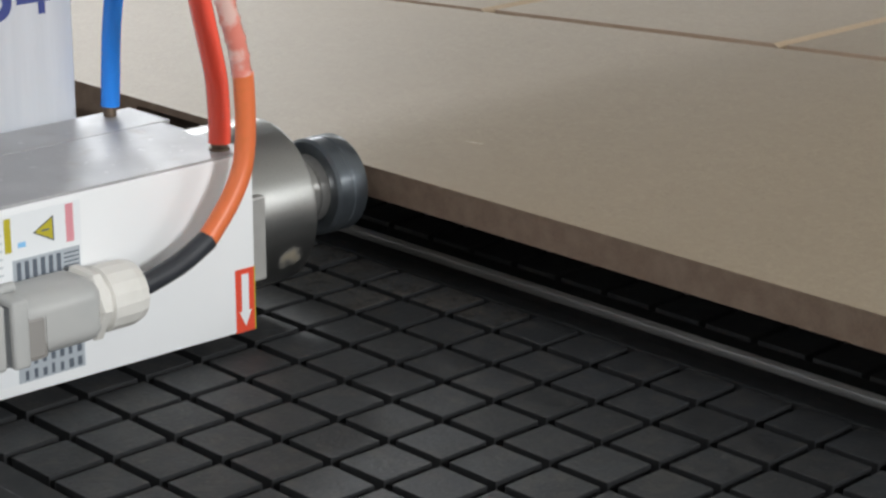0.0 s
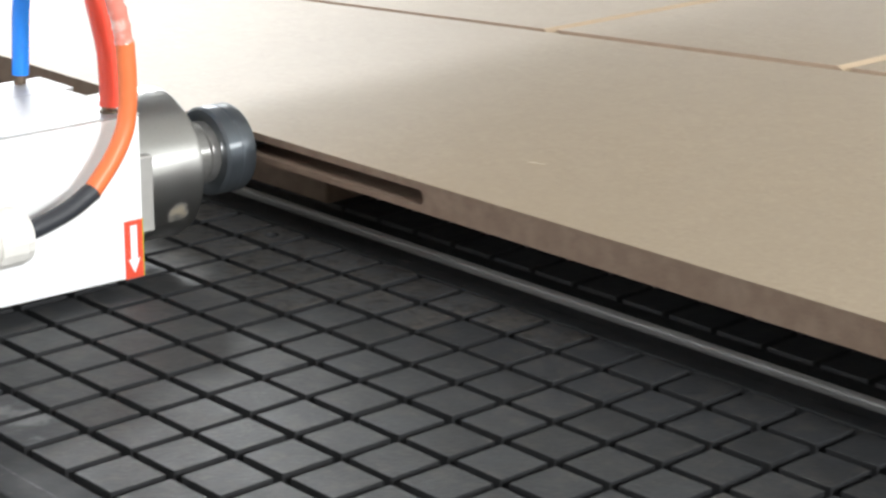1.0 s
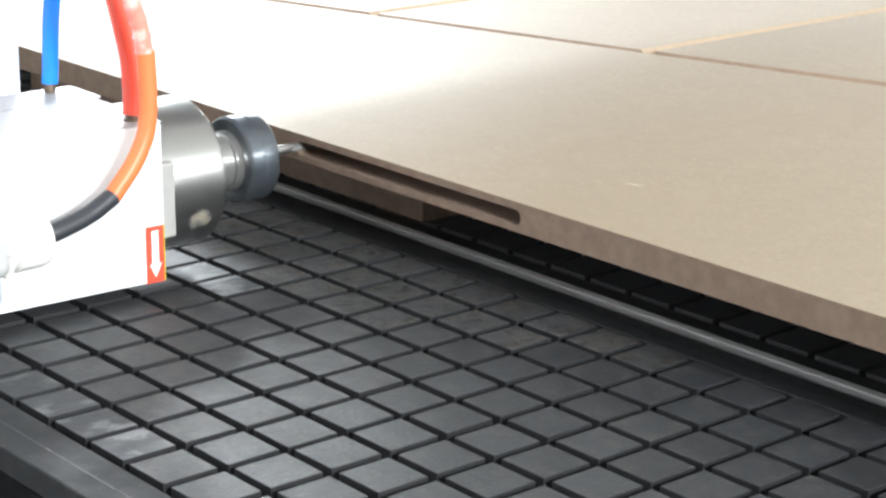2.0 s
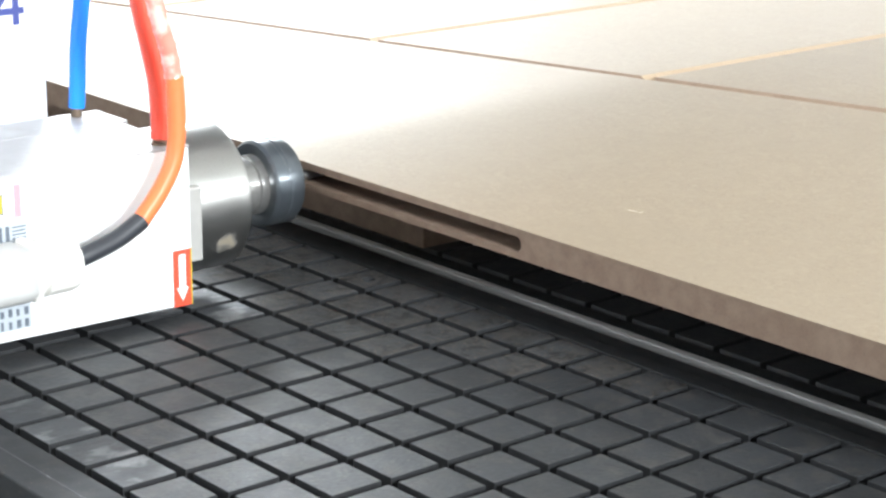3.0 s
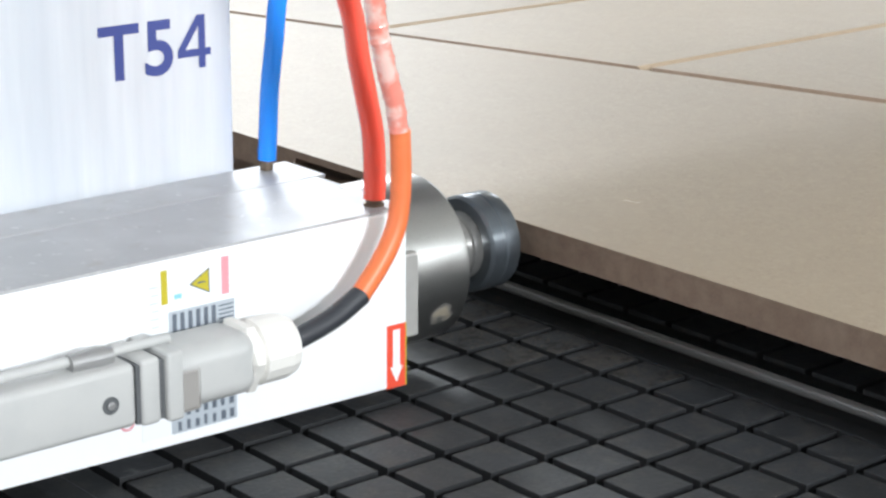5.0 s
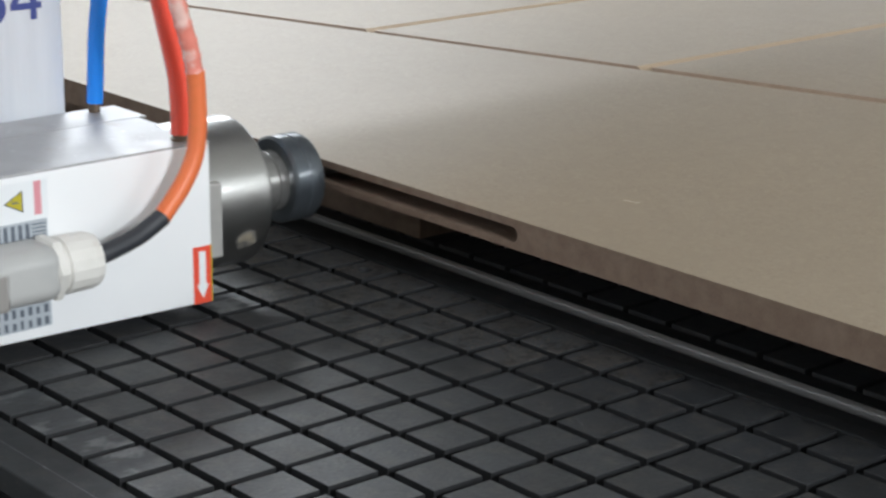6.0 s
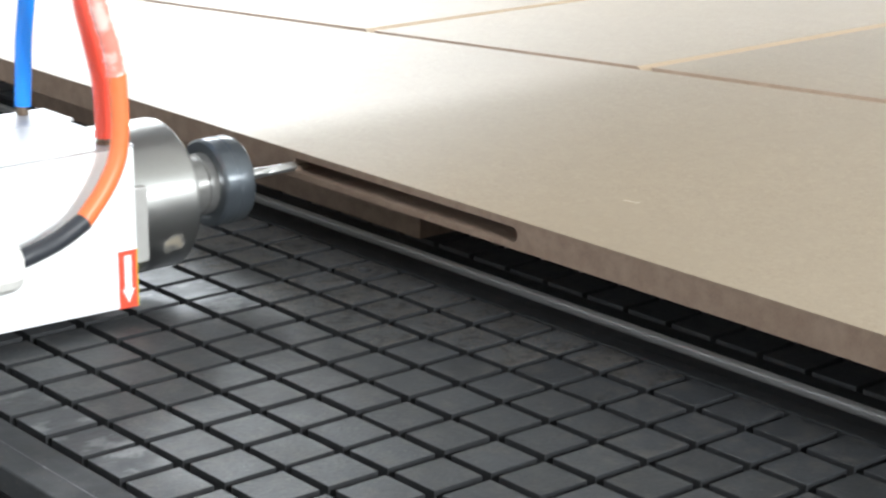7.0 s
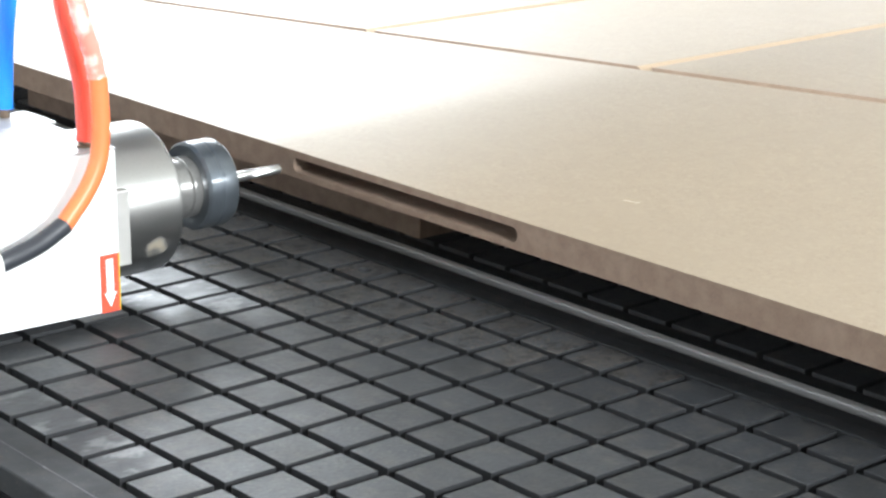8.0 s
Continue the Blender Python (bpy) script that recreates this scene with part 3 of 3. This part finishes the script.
def stickers():
    def sheet(name, y0, y1, z0, z1, mat, parent, lift=0.004, label=""):
        return part(name, boxed(FACE + lift - 0.008, FACE + lift, y0, y1, z0, z1), mat, parent, label)

    arrow = sheet("arrow_sticker", -4.945, -4.60, 0.275, 1.25, RED, body, 0.006, "red sticker with a white downward arrow")
    sheet("arrow_border", -4.60, -4.578, 0.275, 1.25, YELLOW, arrow, 0.006)
    bm = bmesh.new()
    x = FACE + 0.011
    shape = [(-4.835, 1.17), (-4.835, 0.60), (-4.885, 0.60), (-4.77, 0.36), (-4.655, 0.60), (-4.705, 0.60), (-4.705, 1.17)]
    front = [bm.verts.new((x, y, z)) for y, z in shape]
    rear = [bm.verts.new((x - 0.008, y, z)) for y, z in shape]
    bm.faces.new(front), bm.faces.new(rear)
    for k in range(len(shape)):
        bm.faces.new((front[k], front[(k + 1) % len(shape)], rear[(k + 1) % len(shape)], rear[k]))
    part("arrow", bm, LABEL, arrow)
    plate = sheet("rating_label", -9.12, -7.56, 0.50, 2.87, LABEL, body, 0.006, "silver rating label with bars of small print")
    sheet("yellow_bar", -8.76, -8.66, 2.36, 2.83, YELLOW, plate, 0.011)
    sheet("pink_bar", -7.80, -7.68, 2.32, 2.85, PINK, plate, 0.011)
    sheet("blue_mark", -8.56, -8.44, 2.40, 2.47, SKY_DOT, plate, 0.011)
    bm = bmesh.new()
    tri = [(-8.32, 2.56), (-8.00, 2.74), (-8.00, 2.39)]
    front = [bm.verts.new((FACE + 0.012, y, z)) for y, z in tri]
    rear = [bm.verts.new((FACE + 0.004, y, z)) for y, z in tri]
    bm.faces.new(front), bm.faces.new(rear)
    for k in range(3):
        bm.faces.new((front[k], front[(k + 1) % 3], rear[(k + 1) % 3], rear[k]))
    warning = part("warning_triangle", bm, YELLOW, plate, "yellow warning triangle with a dark outline")
    rim = bmesh.new()
    centre = (sum(p[0] for p in tri) / 3, sum(p[1] for p in tri) / 3)
    loops = [[rim.verts.new((FACE + 0.014, centre[0] + k * (y - centre[0]), centre[1] + k * (z - centre[1]))) for y, z in tri] for k in (0.86, 1.03)]
    for k in range(3):
        rim.faces.new((loops[0][k], loops[1][k], loops[1][(k + 1) % 3], loops[0][(k + 1) % 3]))
    part("outline", rim, PRINT, warning)
    sheet("exclamation_bar", -8.19, -8.07, 2.55, 2.575, PRINT, warning, 0.015)
    ring = bmesh.new()
    turn = [2 * math.pi * k / 24 for k in range(24)]
    loops = [[ring.verts.new((FACE + 0.006, -9.35 + r * math.cos(a), 0.84 + r * math.sin(a))) for a in turn] for r in (0.085, 0.12)]
    for k in range(24):
        ring.faces.new((loops[0][k], loops[1][k], loops[1][(k + 1) % 24], loops[0][(k + 1) % 24]))
    part("ring_mark", ring, PINK, body, "small pink printed ring")
    panel = sheet("print_panel", -8.66, -7.60, 0.50, 2.24, PRINT_PALE, plate, 0.010)
    for k in range(6):
        y = -8.60 + 0.125 * k
        sheet("print_bar", y, y + 0.065, 1.88, 2.20, PRINT, plate, 0.014)
    for k in range(5):
        sheet("print_bar", -7.86, -7.62, 1.92 + 0.06 * k, 1.94 + 0.06 * k, PRINT, plate, 0.014)
    rng = random.Random(3)
    for row in range(3):
        for k in range(7):
            y = -8.56 + 0.14 * k
            sheet("print_bar", y, y + rng.uniform(0.045, 0.075), 0.53 + 0.20 * row, 0.53 + 0.20 * row + rng.uniform(0.11, 0.15), PRINT, plate, 0.014)
    for k in range(7):
        sheet("fine_print", -8.95 + 0.03 * (k % 2), -8.80, 1.95 + 0.11 * k, 1.98 + 0.11 * k, FAINT, plate, 0.011)


stickers()


def plug():
    base = part("plug_connector", boxed(FACE, 1.20, -13.5, -9.70, 1.14, 2.0, bevel=0.10, segments=3), GREY, head, "grey cast rectangular plug connector", smooth=True)
    screw = part("screw", screw_head(1.2, -10.10, 1.52), GREY_DARK, base, "dark ringed screw", smooth=True)
    part("screw_core", lathe_x(1.225, -10.10, 1.52, 0.055, 0.02), ALU, screw)
    part("seal", boxed(FACE + 0.03, 1.21, -9.72, -9.66, 1.17, 1.97), GREY_DARK, base)
    part("lever_frame", boxed(FACE, 1.24, -9.66, -9.36, 1.12, 2.03, bevel=0.07, segments=3), GREY, base, smooth=True)
    part("seal", boxed(FACE + 0.03, 1.21, -9.37, -9.30, 1.17, 1.97), GREY_DARK, base)
    hood = part("hood", boxed(FACE, 1.28, -9.30, -7.80, 1.16, 2.03, bevel=0.27, segments=8), GREY, base, smooth=True)
    part("collar", boxed(FACE + 0.02, 1.30, -9.30, -9.05, 1.12, 2.06, bevel=0.05, segments=3), GREY, hood, smooth=True)
    # a thin brownish-grey slab, darker than the hood
    part("thumb_recess", boxed(1.24, 1.292, -9.10, -8.80, 1.20, 1.78, bevel=0.05), RECESS, hood)
    part("latch_rod", lathe(bmesh.new(), 0.85, 2.10, [(-12.2, 0), (-12.2, 0.07), (-9.0, 0.07), (-9.0, 0)], 16), GREY, base, smooth=True)
    part("latch_spring", lathe(bmesh.new(), 0.9, 2.08, [(-10.5, 0), (-10.5, 0.12), (-10.1, 0.15), (-9.9, 0.12), (-9.9, 0)], 16), ALU, base, smooth=True)
    gland = part("cable_gland", lathe(bmesh.new(), 0.82, 1.60, [(-7.78, 0), (-7.78, 0.41), (-7.72, 0.41), (-7.69, 0.465), (-7.26, 0.46), (-7.12, 0.42), (-7.04, 0.28), (-7.02, 0)], 18), NYLON, base, "white nylon cable gland")
    part("hex_collar", lathe(bmesh.new(), 0.82, 1.60, [(-7.95, 0), (-7.95, 0.46), (-7.92, 0.53), (-7.80, 0.53), (-7.76, 0.47), (-7.76, 0)], 6), NYLON, gland)
    return gland


def lathe_x(x, y, z, radius, depth):
    """A small round stud facing +x."""
    bm = bmesh.new()
    rings = [[bm.verts.new((x + d, y + r * math.cos(2 * math.pi * k / 16), z + r * math.sin(2 * math.pi * k / 16))) for k in range(16)] for r, d in ((radius, 0), (radius, 0.7 * depth), (0.7 * radius, depth))]
    for a, b in zip(rings, rings[1:]):
        for k in range(16):
            bm.faces.new((a[k], a[(k + 1) % 16], b[(k + 1) % 16], b[k]))
    bm.faces.new(rings[-1])
    return bm


def screw_head(x, y, z):
    """A small recessed screw head facing +x."""
    bm = bmesh.new()
    for r, d in ((0.12, 0.012), (0.07, 0.03)):
        a = [bm.verts.new((x, y + r * math.cos(2 * math.pi * k / 20), z + r * math.sin(2 * math.pi * k / 20))) for k in range(20)]
        b = [bm.verts.new((x + d, v.co.y, v.co.z)) for v in a]
        bm.faces.new(b)
        for k in range(20):
            bm.faces.new((a[k], a[(k + 1) % 20], b[(k + 1) % 20], b[k]))
    return bm


plug()


def hoses():
    cable = part("power_cable", tube(bmesh.new(), [(0.90, -7.25, 1.62), (0.95, -6.91, 1.70), (0.95, -6.35, 1.86), (0.95, -5.89, 2.09)], 0.155), TAPE, head, "black taped end of the power cable", smooth=True)
    part("cable_jacket", tube(bmesh.new(), [(0.95, -5.91, 2.08), (0.95, -5.52, 2.52), (0.95, -5.28, 2.93), (0.95, -5.20, 3.30), (0.95, -5.18, 3.72), (0.95, -5.20, 4.35)], 0.148), ORANGE, cable, "orange cable jacket", smooth=True)
    part("clear_wrap", tube(bmesh.new(), [(0.95, -5.22, 4.33), (0.95, -5.29, 4.73), (0.95, -5.42, 5.16), (0.95, -5.53, 5.58), (0.95, -5.60, 5.93), (0.95, -5.69, 6.42), (0.95, -5.94, 7.2), (0.95, -6.19, 9.0)], 0.138, ripple=0.016, pitch=5), WRAP, cable, "translucent pink wrap round the cable", smooth=True)
    red = part("red_hose", tube(bmesh.new(), [(-0.02, -4.89, 3.10), (-0.02, -4.88, 3.44), (-0.02, -4.91, 4.03), (-0.02, -5.03, 4.61), (-0.02, -5.16, 5.19), (-0.02, -5.26, 5.77), (-0.02, -5.43, 6.28), (-0.02, -5.59, 6.78), (-0.02, -6.01, 8.5)], 0.165), RED_HOSE, head, "glossy red air hose", smooth=True)
    part("fitting", upright(bmesh.new(), -0.02, -4.90, [(2.99, 0.15), (3.04, 0.15), (3.05, 0.12), (3.16, 0.12)]), BRASS, red, smooth=True)
    blue = part("blue_hose", tube(bmesh.new(), [(-2.66, -4.91, 3.16), (-2.66, -4.88, 3.56), (-2.66, -4.83, 4.28), (-2.66, -4.73, 5.0), (-2.66, -4.69, 5.36), (-2.66, -4.62, 5.89), (-2.66, -4.57, 6.42), (-2.66, -4.50, 8.5)], 0.145), BLUE_HOSE, head, "bright blue air hose", smooth=True)
    part("fitting", upright(bmesh.new(), -2.66, -4.92, [(3.01, 0.10), (3.20, 0.10)]), BRASS, blue, smooth=True)


hoses()


def column():
    plate = part("mounting_plate", boxed(-3.5, -3.02, -16, -5.28, 0.6, 11, bevel=0.02), PLATE, head, "brushed aluminium mounting plate with blue lettering")
    curve = bpy.data.curves.new("lettering", "FONT")
    curve.body, curve.size, curve.extrude = "T5", 1.13 * U, 0.0
    curve.space_character, curve.offset = 1.11, 0.024 * U
    text = new("lettering_source", curve)
    mesh = bpy.data.meshes.new_from_object(text.evaluated_get(bpy.context.evaluated_depsgraph_get()))
    bpy.data.objects.remove(text)
    mesh.materials.clear()
    mesh.materials.append(BLUE_INK)
    # the figure 4: its outline and the triangle inside it
    bm = bmesh.new()
    bm.from_mesh(mesh)
    four = bmesh.new()
    outline = ((0.31, 0.0), (0.41, 0.0), (0.41, 0.16), (0.49, 0.16), (0.49, 0.26), (0.41, 0.26), (0.41, 0.71), (0.29, 0.71), (0.0, 0.26), (0.0, 0.16), (0.31, 0.16))
    inside = ((0.31, 0.26), (0.31, 0.56), (0.115, 0.26))
    edges = []
    for loop in (outline, inside):
        ends = [four.verts.new(((1.19 + 1.06 * x) * 1.13 * U, y * 1.13 * U, 0)) for x, y in loop]
        edges += [four.edges.new((a, b)) for a, b in zip(ends, ends[1:] + ends[:1])]
    bmesh.ops.triangle_fill(four, use_beauty=True, edges=edges)
    glyph = bpy.data.meshes.new("figure")
    four.to_mesh(glyph)
    bm.from_mesh(glyph)
    bm.to_mesh(mesh)
    bpy.data.meshes.remove(glyph)
    sign = new("lettering", mesh)
    sign.parent = plate
    sign.matrix_local = Matrix.Translation([c * U for c in (-3.012 - HEAD_AT[0], -7.58 - HEAD_AT[1], 4.66 - HEAD_AT[2])]) @ pose(0, 0, 0, 90, 0, 90)
    tagged(sign, "blue-violet printed letters")
    # an unseen block added overhead: it shades the boards and moves with the head
    part("shade_block", boxed(-9.8, 0.0, 3.0, 27.0, 6.6, 22.0, bevel=0.2), PAINT, head, "grey unseen block that casts shade on the boards")
    # added arm, also out of view, from the plate to the block
    part("shade_block_arm", boxed(-3.5, 0.2, -14, 6.0, 11.0, 14.0, bevel=0.2), PAINT, head)


column()


# ---- what moves ----
def motions():
    run = [
        (0, 5.69, 1.48), (0.1, 5.57, 1.48), (0.2, 5.28, 1.48), (0.3, 4.96, 1.47), (0.4, 4.57, 1.46), (0.5, 4.05, 1.45), (0.6, 3.45, 1.45), (0.7, 2.87, 1.44),
        (0.8, 2.33, 1.48), (0.9, 1.84, 1.49), (1, 1.22, 1.5), (1.1, 0.67, 1.52), (1.2, 0.23, 1.49), (1.3, 0.04, 1.45), (1.4, -0.04, 1.42), (1.5, -0.08, 1.37),
        (1.6, -0.13, 1.33), (1.7, -0.14, 1.18), (1.8, -0.14, 0.98), (1.9, -0.1, 0.9), (2, -0.09, 0.87), (2.1, -0.03, 0.8), (2.2, -0.01, 0.79), (2.4, 0.05, 0.78),
        (2.7, 0.05, 1.05), (3, 0.05, 1.3), (3.2, 0.12, 1.34), (3.3, 0.26, 1.34), (3.4, 0.55, 1.33), (3.5, 1.02, 1.32), (3.6, 1.48, 1.32), (3.7, 2, 1.32),
        (3.8, 2.61, 1.32), (3.9, 3.2, 1.32), (4, 3.8, 1.32), (4.1, 4.31, 1.32), (4.2, 4.77, 1.32), (4.3, 5.2, 1.33), (4.45, 5.62, 1.34), (4.6, 5.78, 1.36),
        (4.9, 5.78, 1.38), (5.05, 5.55, 1.4), (5.2, 4.98, 1.41), (5.3, 4.48, 1.42), (5.4, 3.86, 1.43), (5.5, 3.2, 1.45), (5.6, 2.67, 1.45), (5.7, 2.15, 1.45),
        (5.8, 1.6, 1.44), (5.9, 1.06, 1.43), (6, 0.58, 1.42), (6.1, 0.25, 1.42), (6.2, 0.06, 1.42), (6.3, -0.03, 1.41), (6.5, -0.05, 1.39), (6.6, -0.04, 1.37),
        (6.7, -0.02, 1.28), (6.8, 0.01, 1.02), (6.9, 0.02, 0.7), (7, 0.02, 0.34), (7.1, 0.02, 0.15), (7.2, 0.02, 0.05), (7.3, 0.015, 0), (8, 0.015, 0)]
    x, y, z = HEAD_AT
    walk(head, [(t, pose((x + dx) * U, (y + dy) * U, z * U)) for t, dx, dy in run])


motions()
